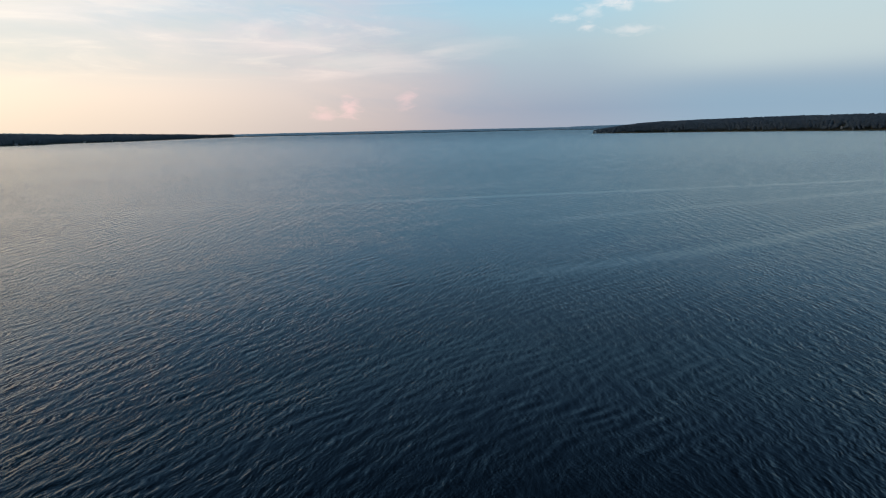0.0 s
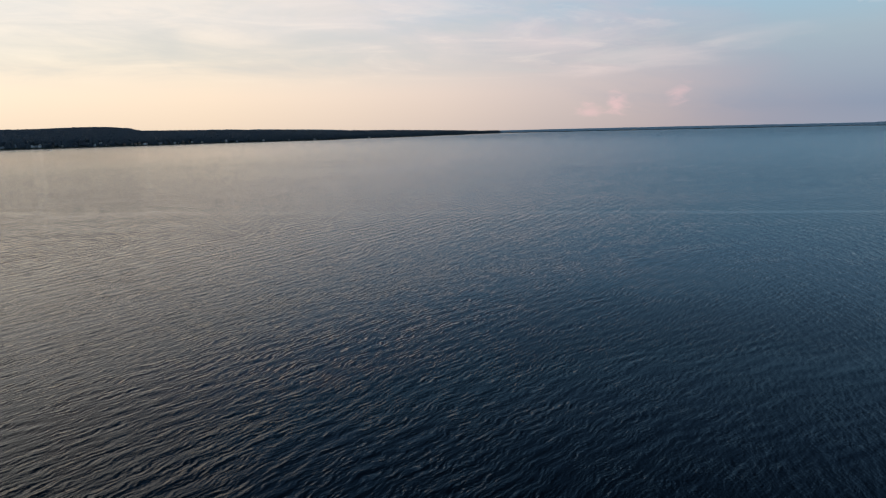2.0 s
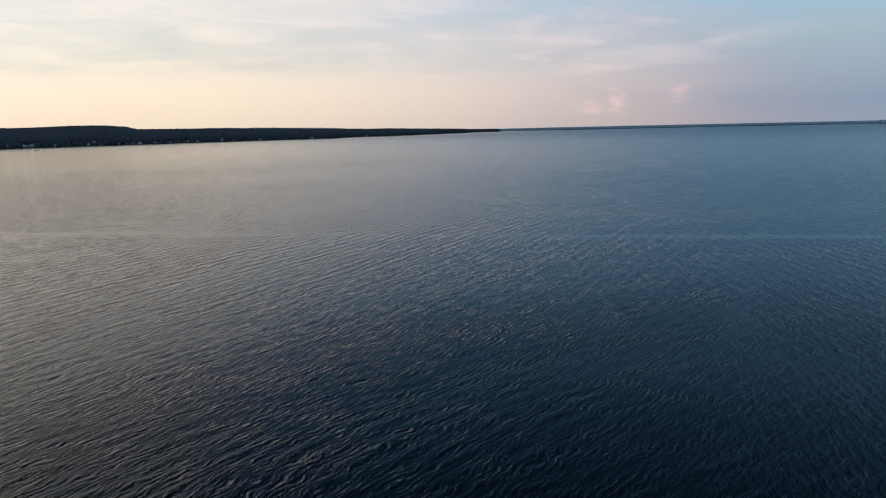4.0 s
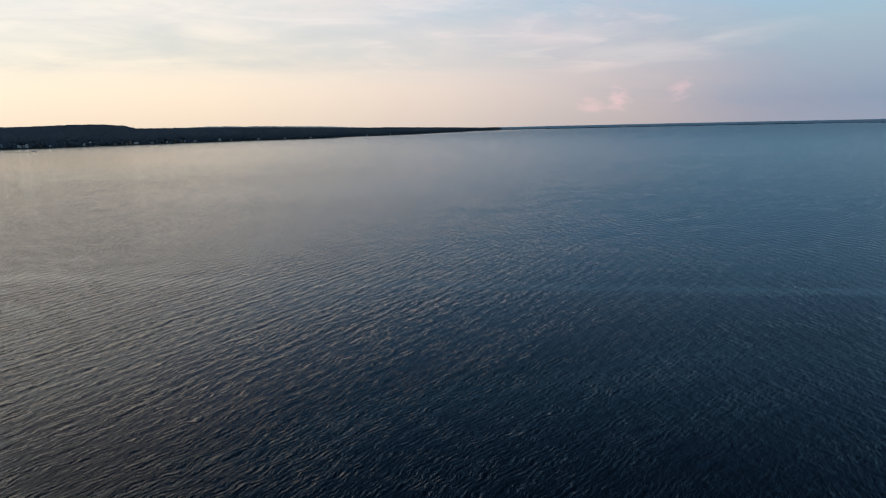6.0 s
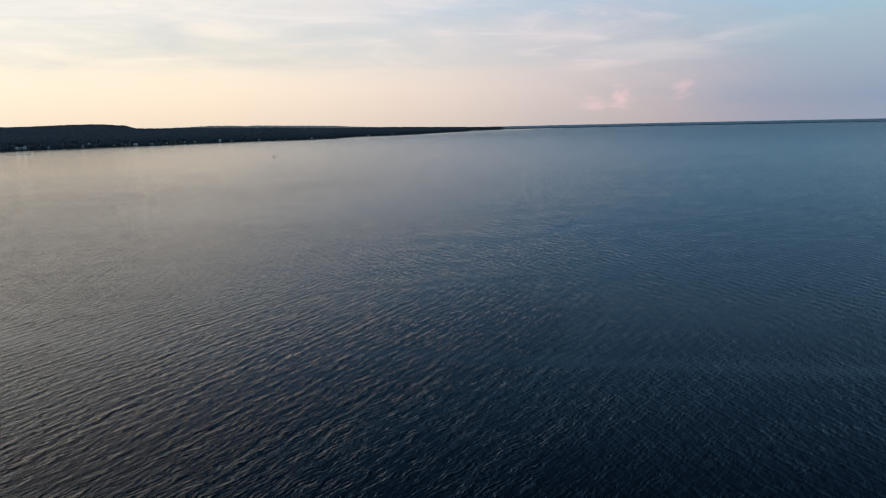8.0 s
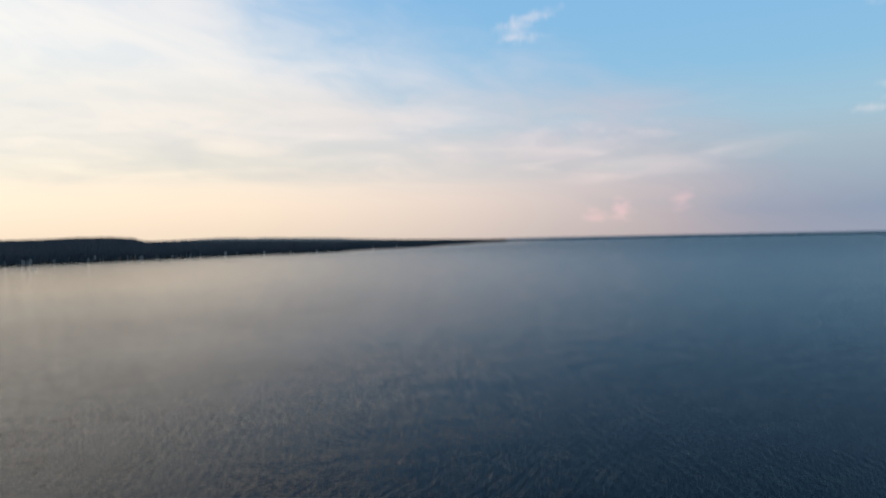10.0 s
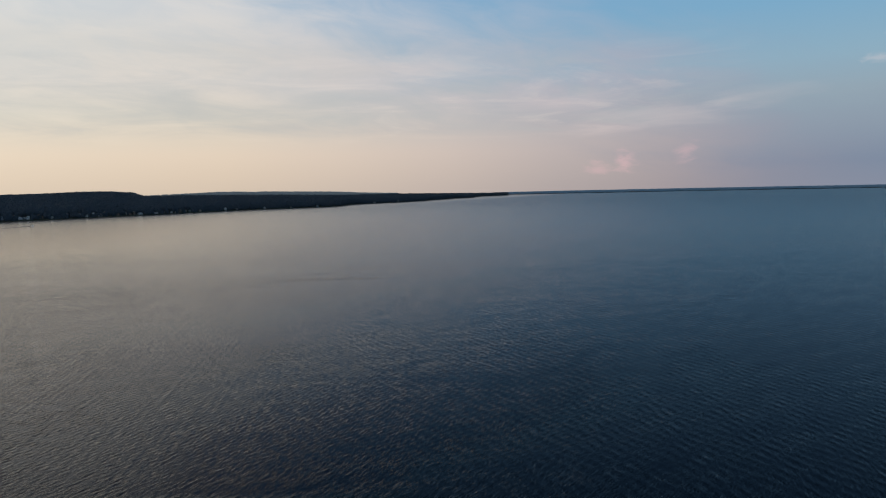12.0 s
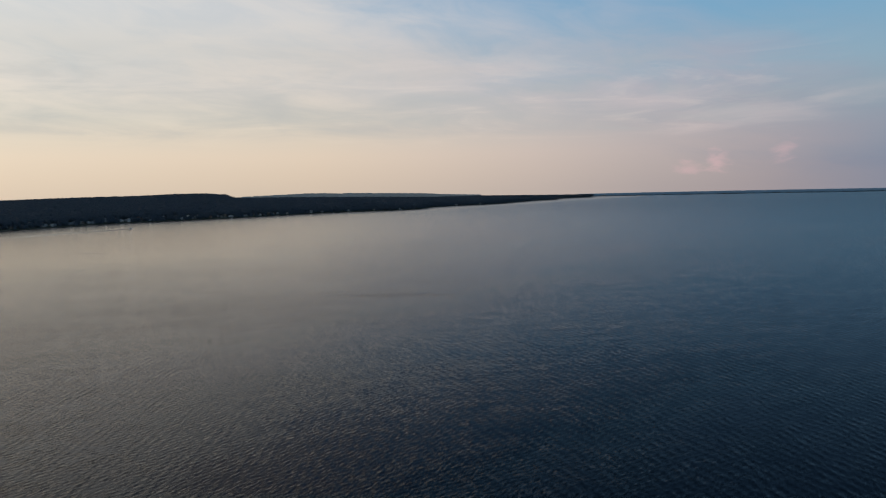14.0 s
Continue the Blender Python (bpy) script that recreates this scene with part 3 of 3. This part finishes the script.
def forest(name, label, pts, tops, width, seed, level, mat, conifer=0.2, tall=1.5):
    """Tree crowns in one mesh: pts (x, y), tops z, width the crowns' width."""
    rng = np.random.default_rng(seed)
    pick = rng.random(len(pts)) < conifer
    verts, faces, base = [], [], 0
    for shape, sel in ((clump(level), ~pick), (spire(), pick)):
        v, f = shape
        p, top, w = pts[sel], tops[sel], width[sel]
        n = len(p)
        if not n:
            continue
        wob = 1 + rng.uniform(-0.26, 0.24, (n, len(v), 1))
        a = rng.uniform(0, 2 * math.pi, n)
        c, s = np.cos(a)[:, None], np.sin(a)[:, None]
        half = w * rng.uniform(0.38, 0.6, n)
        slim = 0.55 if sel is pick else 1.0
        hz = half * rng.uniform(0.9, 1.25, n) * tall / slim ** 0.5
        q = v[None] * wob
        x = (q[..., 0] * c - q[..., 1] * s) * half[:, None] * slim + p[:, 0:1]
        y = (q[..., 0] * s + q[..., 1] * c) * half[:, None] * slim + p[:, 1:2]
        z = (q[..., 2] - 1) * hz[:, None] + top[:, None]
        verts.append(np.stack([x, y, z], -1).reshape(-1, 3))
        faces.append((f[None] + base + (np.arange(n) * len(v))[:, None, None]).reshape(-1, 3))
        base += n * len(v)
    ob = build(name, np.concatenate(verts), np.concatenate(faces), mat)
    return tagged(ob, label, "forest", kind="stuff")


def ground_at(x, y):
    a, d = bearing(x, y), math.hypot(x, y)
    shore, ridge, tree = (west_shore, WEST_RIDGE, 15) if a < 20 else (EAST_SHORE, EAST_RIDGE, 16)
    sa, sd = table(shore)
    ra, rv = table(ridge)
    ds = float(np.interp(a, sa, sd[:, 0]))
    d = max(d, ds + 14)
    dr, zr = float(np.interp(a, ra, rv[:, 0])), float(np.interp(a, ra, rv[:, 1]))
    return d * math.sin(radians(a)), d * math.cos(radians(a)), float(ground_z(np.array((d - ds) / (dr - ds)), np.array(zr), tree))


def trunks(label, pts, tops, seed):
    """Tapered, slightly leaning trunks under the crowns of the outer rows, each with two limbs."""
    rng = np.random.default_rng(seed)
    verts, faces = [], []
    quad = np.array([(0, 1, 5, 4), (1, 2, 6, 5), (2, 3, 7, 6), (3, 0, 4, 7)])
    for (x, y), top in zip(pts, tops):
        z = ground_at(x, y)[2] - 0.4
        h = top - z
        lean = rng.uniform(-0.4, 0.4, 2)
        fork = np.array((x, y, z + h * 0.45)) + (*lean, 0)
        rods = [(np.array((x, y, z - 0.5)), fork, 0.3, 0.2)]
        for k in (-1, 1):
            rods.append((fork, fork + (k * 1.6 + lean[0], -k * lean[1], h * 0.3), 0.17, 0.06))
        for a, b, ra, rb in rods:
            faces.append(quad + len(verts))
            for c, r in ((a, ra), (b, rb)):
                verts += [c + (r * u, r * w, 0) for u, w in ((-1, -1), (1, -1), (1, 1), (-1, 1))]
    ob = build("tree_trunks", np.array(verts), np.concatenate(faces), BARK)
    return tagged(ob, label, "tree trunk", kind="stuff")


def scatter(shore, ridge, a0, a1, u0, u1, gap, tree, seed, vary=0.16, clear=()):
    """Tree places between two fractions of the way from shore to ridge, with the height of their tops."""
    rng = np.random.default_rng(seed)
    sa, sd = table(shore)
    ra, rv = table(ridge)
    pts, tops = [], []
    t = a0
    while t < a1:
        ds = float(np.interp(t, sa, sd[:, 0]))
        dr, zr = (float(np.interp(t, ra, rv[:, k])) for k in (0, 1))
        dr = max(dr, ds + 25)
        d0, d1 = ds + 7 + u0 * (dr - ds), ds + u1 * (dr - ds)
        d = np.arange(d0, d1, gap) + rng.uniform(-0.4, 0.4, len(np.arange(d0, d1, gap))) * gap
        tt = t + rng.uniform(-0.5, 0.5, len(d)) * math.degrees(gap / max(ds, 1))
        if len(d):
            g = ground_z((d - ds) / (dr - ds), zr, tree)
            h = np.minimum(tree, zr - g.clip(0, zr - 4)) * (1 + rng.normal(0, vary, len(d)).clip(-0.35, 0.35))
            edge = np.clip((d - ds - 6) / 30, 0.0, 1.0)
            pts.append(np.column_stack([d * np.sin(np.radians(tt)), d * np.cos(np.radians(tt))]))
            tops.append(g + h * (0.6 + 0.4 * edge))
        t += math.degrees(gap / ((d0 + d1) / 2))
    pts, tops = np.concatenate(pts), np.concatenate(tops)
    keep = np.ones(len(pts), bool)
    for hx, hy, r in clear:
        hd = math.hypot(hx, hy)
        along = (pts[:, 0] * hx + pts[:, 1] * hy) / hd
        side = np.abs(pts[:, 0] * hy - pts[:, 1] * hx) / hd
        keep &= ~((along < hd + r) & (along > hd - 24) & (side < r))
    return pts[keep], tops[keep]


# houses: x, y, wall paint, roof, width, storeys
HOUSES = [(-880, 1268, 0, 0, 11, 1), (-885, 1300, 2, 0, 10, 2), (-893, 1372, 1, 0, 12, 1), (-884, 1388, 0, 2, 9, 1), (-872, 1404, 1, 0, 11, 2), (-884, 1430, 0, 1, 10, 1),
          (-872, 1448, 1, 0, 12, 2), (-850, 1470, 0, 2, 13, 2), (-885, 1500, 0, 2, 16, 2), (-901, 1539, 0, 2, 13, 2), (-868, 1535, 2, 1, 10, 1), (-846, 1490, 1, 0, 10, 1),
          (-838, 1512, 3, 1, 11, 2), (-805, 1503, 0, 2, 9, 2), (-812, 1560, 1, 0, 12, 1), (-792, 1590, 1, 2, 14, 2), (-764, 1562, 0, 2, 15, 2), (-748, 1585, 1, 0, 13, 1),
          (-772, 1606, 0, 1, 11, 2), (-730, 1632, 3, 0, 10, 1), (-697, 1672, 0, 2, 13, 1), (-676, 1697, 1, 0, 9, 1), (-648, 1756, 0, 1, 10, 1), (-622, 1845, 2, 0, 10, 1),
          (-580, 1915, 0, 1, 11, 1), (-560, 1950, 1, 0, 9, 1), (-505, 2025, 0, 0, 12, 1), (-440, 2065, 2, 1, 10, 1), (-375, 2125, 0, 0, 11, 1), (-255, 2565, 0, 0, 12, 1), (-175, 2668, 0, 0, 12, 1),
          (1150, 1230, 0, 2, 9, 1), (1138, 1262, 2, 0, 9, 1), (985, 1455, 0, 2, 9, 1), (1132, 893, 0, 2, 6, 1), (1104, 995, 1, 1, 11, 1)]
more = random.Random(3)
at = -38.5
while at < -19:
    d = float(np.interp(at, *[np.array(c) for c in zip(*west_shore)])) + more.uniform(14, 75)
    HOUSES.append((d * math.sin(radians(at)), d * math.cos(radians(at)), more.choice((0, 1, 1, 2, 3)), more.choice((0, 0, 1, 2)), more.choice((8, 9, 10)), more.choice((1, 1, 2))))
    at += more.uniform(0.2, 0.65)
HOUSES = [(x, y, a, b, round(w * 0.56, 1), 2 if i % 6 == 0 else 1) for i, (x, y, a, b, w, c) in enumerate(HOUSES)]
clearings = [(x, y, 4 + w * 0.25) for x, y, _, _, w, _ in HOUSES]

W = (west_shore, WEST_RIDGE)
p1, z1 = scatter(*W, -56, 4.95, 0.0, 0.10, 6.0, 13, 1, 0.10, clearings)
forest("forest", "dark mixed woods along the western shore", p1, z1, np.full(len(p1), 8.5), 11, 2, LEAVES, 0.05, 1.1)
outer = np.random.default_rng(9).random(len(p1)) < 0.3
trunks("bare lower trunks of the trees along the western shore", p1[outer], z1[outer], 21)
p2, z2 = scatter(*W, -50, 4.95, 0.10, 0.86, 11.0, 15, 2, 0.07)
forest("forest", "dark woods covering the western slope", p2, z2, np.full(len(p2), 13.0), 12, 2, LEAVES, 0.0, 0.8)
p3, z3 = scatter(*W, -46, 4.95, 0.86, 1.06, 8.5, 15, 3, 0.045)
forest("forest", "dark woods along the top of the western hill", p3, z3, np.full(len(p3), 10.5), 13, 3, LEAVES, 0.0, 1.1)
p, z = scatter(BACK_SHORE, BACK_RIDGE, -26, -4, 0.5, 1.06, 15, 15, 4, 0.03)
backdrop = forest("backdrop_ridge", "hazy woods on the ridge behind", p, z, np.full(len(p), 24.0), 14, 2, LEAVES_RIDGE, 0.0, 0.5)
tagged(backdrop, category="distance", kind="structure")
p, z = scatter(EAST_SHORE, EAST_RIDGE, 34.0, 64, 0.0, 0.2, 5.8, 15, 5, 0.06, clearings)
forest("forest", "dark woods along the eastern shore", p, z, np.full(len(p), 7.2), 15, 3, LEAVES_SHADED, 0.02, 1.1)
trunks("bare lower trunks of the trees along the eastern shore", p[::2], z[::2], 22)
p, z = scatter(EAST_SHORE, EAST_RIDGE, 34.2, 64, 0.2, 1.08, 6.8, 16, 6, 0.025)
forest("forest", "dark woods on the eastern rise", p, z, np.full(len(p), 8.2), 16, 2, LEAVES_SHADED, 0.0, 0.8)
p, z = scatter(ISLE_SHORE, ISLE_RIDGE, 31.5, 44, 0.0, 1.05, 13, 13, 7, 0.08)
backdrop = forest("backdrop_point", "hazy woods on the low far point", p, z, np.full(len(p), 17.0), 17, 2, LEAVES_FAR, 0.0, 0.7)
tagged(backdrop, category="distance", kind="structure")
p, z = scatter(NORTH_SHORE, NORTH_RIDGE, 4.0, 64, 0.0, 1.0, 11, 14, 8, 0.006)
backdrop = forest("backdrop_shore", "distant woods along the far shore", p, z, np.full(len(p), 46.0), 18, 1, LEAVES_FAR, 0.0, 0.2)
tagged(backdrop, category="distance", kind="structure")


# ---- houses along the shore ----
def house(paint, roof, w, storeys):
    """A gabled house, its front to -y, its base at the origin."""
    top = new("house")
    d, h = w * 0.75, 2.8 * storeys + 0.3
    ridge = h + w * 0.22
    bm = prism(bmesh.new(), [(-w / 2, -0.8), (w / 2, -0.8), (w / 2, h), (0, ridge), (-w / 2, h)], -d / 2, d / 2)
    wall = part("wall", bm, PAINTS[paint], top)
    bm = bmesh.new()
    for s in (-1, 1):
        k = (ridge - h) / (w / 2)
        e = w / 2 + 0.5
        prism(bm, [(0, ridge + 0.02), (s * e, ridge + 0.02 - k * e), (s * e, ridge + 0.24 - k * e), (0, ridge + 0.26)], -d / 2 - 0.5, d / 2 + 0.5)
    cover = part("roof", bm, ROOFS[roof], top)
    part("chimney", box(bmesh.new(), w * 0.2, d * 0.1, h, w * 0.2 + 0.7, d * 0.1 + 0.7, ridge + 0.9), BRICK, cover)
    n = max(2, int(w // 4))
    for level in range(storeys):
        for i in range(n):
            if level == 0 and i == n // 2:
                continue
            x = (i - (n - 1) / 2) * w / n
            z = 0.9 + 2.8 * level
            part("window", box(bmesh.new(), x - 0.6, -d / 2 - 0.05, z, x + 0.6, -d / 2 + 0.05, z + 1.4), GLASS, wall)
            fr = bmesh.new()
            for q in ((x - 0.72, z - 0.12, x + 0.72, z), (x - 0.72, z + 1.4, x + 0.72, z + 1.52), (x - 0.72, z, x - 0.6, z + 1.4), (x + 0.6, z, x + 0.72, z + 1.4), (x - 0.03, z, x + 0.03, z + 1.4)):
                box(fr, q[0], -d / 2 - 0.1, q[1], q[2], -d / 2 + 0.03, q[3])
            part("window_frame", fr, TRIM, wall)
    x = (n // 2 - (n - 1) / 2) * w / n
    part("door", box(bmesh.new(), x - 0.5, -d / 2 - 0.06, 0.0, x + 0.5, -d / 2 + 0.05, 2.05), PAINTS[3], wall)
    deck = box(bmesh.new(), -w / 2, -d / 2 - 2.6, -0.25, w / 2, -d / 2 - 0.02, -0.05)
    part("deck", deck, PLANK, top)
    bm = bmesh.new()
    for k in range(4):
        xx = -w / 2 + 0.2 + k * (w - 0.4) / 3
        box(bm, xx - 0.07, -d / 2 - 2.5, -1.4, xx + 0.07, -d / 2 - 2.36, 0.9)
    box(bm, -w / 2, -d / 2 - 2.52, 0.85, w / 2, -d / 2 - 2.34, 0.95)
    part("railing", bm, TRIM, top)
    return top


PAINT_WORDS = ["white", "grey", "cream", "brown"]
ROOF_WORDS = ["grey shingle roof", "brown shingle roof", "pale metal roof"]


made = {}
for x, y, paint, roof, w, storeys in HOUSES:
    x, y, z = ground_at(x, y)
    m = pose(x, y, z + 0.6, 0, 0, -bearing(x, y) + random.uniform(-25, 25))
    key = (paint, roof, w, storeys)
    if key in made:
        ob = copy_thing(made[key], m)
    else:
        ob = made[key] = house(*key)
        ob.matrix_basis = m
        tagged(ob, f"{('small', 'two-storey')[storeys - 1]} {PAINT_WORDS[paint]} wooden house with a {ROOF_WORDS[roof]} among trees", "house", "houses along the shore")


# ---- docks ----
def dock(length):
    top = new("dock")
    for i in range(int(length / 1.0)):
        part("plank", box(bmesh.new(), -0.9, -i * 1.0 - 0.97, 0.55, 0.9, -i * 1.0, 0.62), PLANK, top)
    for i in range(0, int(length), 4):
        for s in (-0.8, 0.8):
            part("post", tube(bmesh.new(), (s, -i - 0.5, -2.0), (s, -i - 0.5, 1.0), 0.1, 0.09), PLANK, top)
    for s in (-0.7, 0.7):
        part("beam", box(bmesh.new(), s - 0.08, -length, 0.38, s + 0.08, 0, 0.55), PLANK, top)
    return tagged(top, "narrow weathered plank dock on posts over the water", "dock", "docks along the shore")


def shore_point(a, inland=2.0):
    sa, sd = table(west_shore if a < 20 else EAST_SHORE)
    d = float(np.interp(a, sa, sd[:, 0])) + inland
    return d * math.sin(radians(a)), d * math.cos(radians(a))


first = None
for a in (-32.2, -30.4, -28.3, -25.9, -22.9, -18.6, -12.4, 43.2, 51.8):
    x, y = shore_point(a)
    m = pose(x, y, 0, 0, 0, -a + random.uniform(-12, 12))
    if first is None:
        first = dock(16)
        first.matrix_basis = m
    else:
        copy_thing(first, m)


# ---- motor boat under way, with its wake; a channel buoy ----
def hull_mesh(length, beam, height):
    bm = bmesh.new()
    rings = []
    for i in range(9):
        s = i / 8
        w = beam / 2 * (1 - max(0.0, (s - 0.45) / 0.55) ** 2.2) + 0.02
        keel = -0.35 * (1 - s ** 3)
        y = s * length - length / 2
        rings.append([bm.verts.new(c) for c in ((-w, y, height * (0.85 + 0.25 * s)), (-w * 0.85, y, 0.05), (0, y, keel), (w * 0.85, y, 0.05), (w, y, height * (0.85 + 0.25 * s)), (w * 0.8, y, height * 0.55), (-w * 0.8, y, height * 0.55))])
    for a, b in zip(rings, rings[1:]):
        for i in range(7):
            bm.faces.new((a[i], a[(i + 1) % 7], b[(i + 1) % 7], b[i]))
    bm.faces.new(rings[0])
    bm.faces.new(rings[-1][::-1])
    return bm


def motor_boat():
    top = new("motor_boat")
    part("hull", hull_mesh(6.2, 2.3, 1.0), HULL, top)
    part("console", prism(bmesh.new(), [(-0.5, 0.5), (0.5, 0.5), (0.45, 1.35), (-0.45, 1.35)], -0.2, 0.5), HULL, top)
    ws = bmesh.new()
    box(ws, -0.75, 0.55, 1.0, 0.75, 0.6, 1.65)
    part("windscreen", ws, GLASS, top)
    part("seat", box(bmesh.new(), -0.6, -1.3, 0.5, 0.6, -0.8, 1.05), DARK, top)
    motor = part("outboard_motor", prism(bmesh.new(), [(-0.25, 0.5), (0.25, 0.5), (0.22, 1.35), (-0.22, 1.35)], -3.6, -3.1), DARK, top)
    part("shaft", box(bmesh.new(), -0.08, -3.4, -0.5, 0.08, -3.25, 0.5), DARK, motor)
    return tagged(top, "small white motor boat under way on open water", "boat")


boat = motor_boat()
boat.matrix_basis = pose(-656, 1190, 0.05, 3, 0, -17)
moored = copy_thing(boat, pose(968, 1436, 0.0, 0, 0, 70))
tagged(moored, "small white motor boat moored off the wooded point", "boat")


def wake(x0, y0, turn, length, spread):
    """Two low diverging swells behind the boat, one strip each side."""
    v, f = [], []
    rows = 90
    for side in (-1, 1):
        b = len(v)
        for i in range(rows):
            s = i / (rows - 1)
            mid = side * (0.6 + spread * s ** 0.8) + 7 * s * s
            wide = 1.3 + 3.6 * s
            h = 0.5 * (1 - s) ** 0.6 * (0.85 + 0.15 * math.sin(i * 1.7))
            for k, q in enumerate((-1, -0.5, 0, 0.5, 1)):
                v.append((mid + q * wide, -3 - s * length, (h * (0, 0.55, 1, 0.55, 0)[k]) + (0.02 if abs(q) < 1 else -0.06)))
        f.append(grid_faces(rows, 5) + b)
    ob = build("wake", v, np.concatenate(f), WATER, True)
    ob.matrix_basis = pose(x0, y0, 0, 0, 0, turn)
    return tagged(ob, "long low boat wake on the lake", "wake", kind="structure")


wake(-656, 1190, -17, 320, 8)


def buoy():
    top = new("buoy")
    bm = tube(bmesh.new(), (0, 0, -0.5), (0, 0, 0.55), 0.95, 1.05, 16)
    part("float", bm, DARK, top)
    part("band", tube(bmesh.new(), (0, 0, 0.55), (0, 0, 0.7), 1.07, 1.0, 16), RED, top)
    for i in range(4):
        a = math.pi / 4 + i * math.pi / 2
        part("strut", tube(bmesh.new(), (0.6 * math.cos(a), 0.6 * math.sin(a), 0.7), (0.22 * math.cos(a), 0.22 * math.sin(a), 1.7), 0.06, 0.05, 6), DARK, top)
    part("lantern", tube(bmesh.new(), (0, 0, 1.68), (0, 0, 2.0), 0.28, 0.2, 10), DARK, top)
    return tagged(top, "dark round channel buoy floating on the lake", "buoy")


mark = buoy()
mark.matrix_basis = pose(-181, 863, 0, 4, -3, 20)
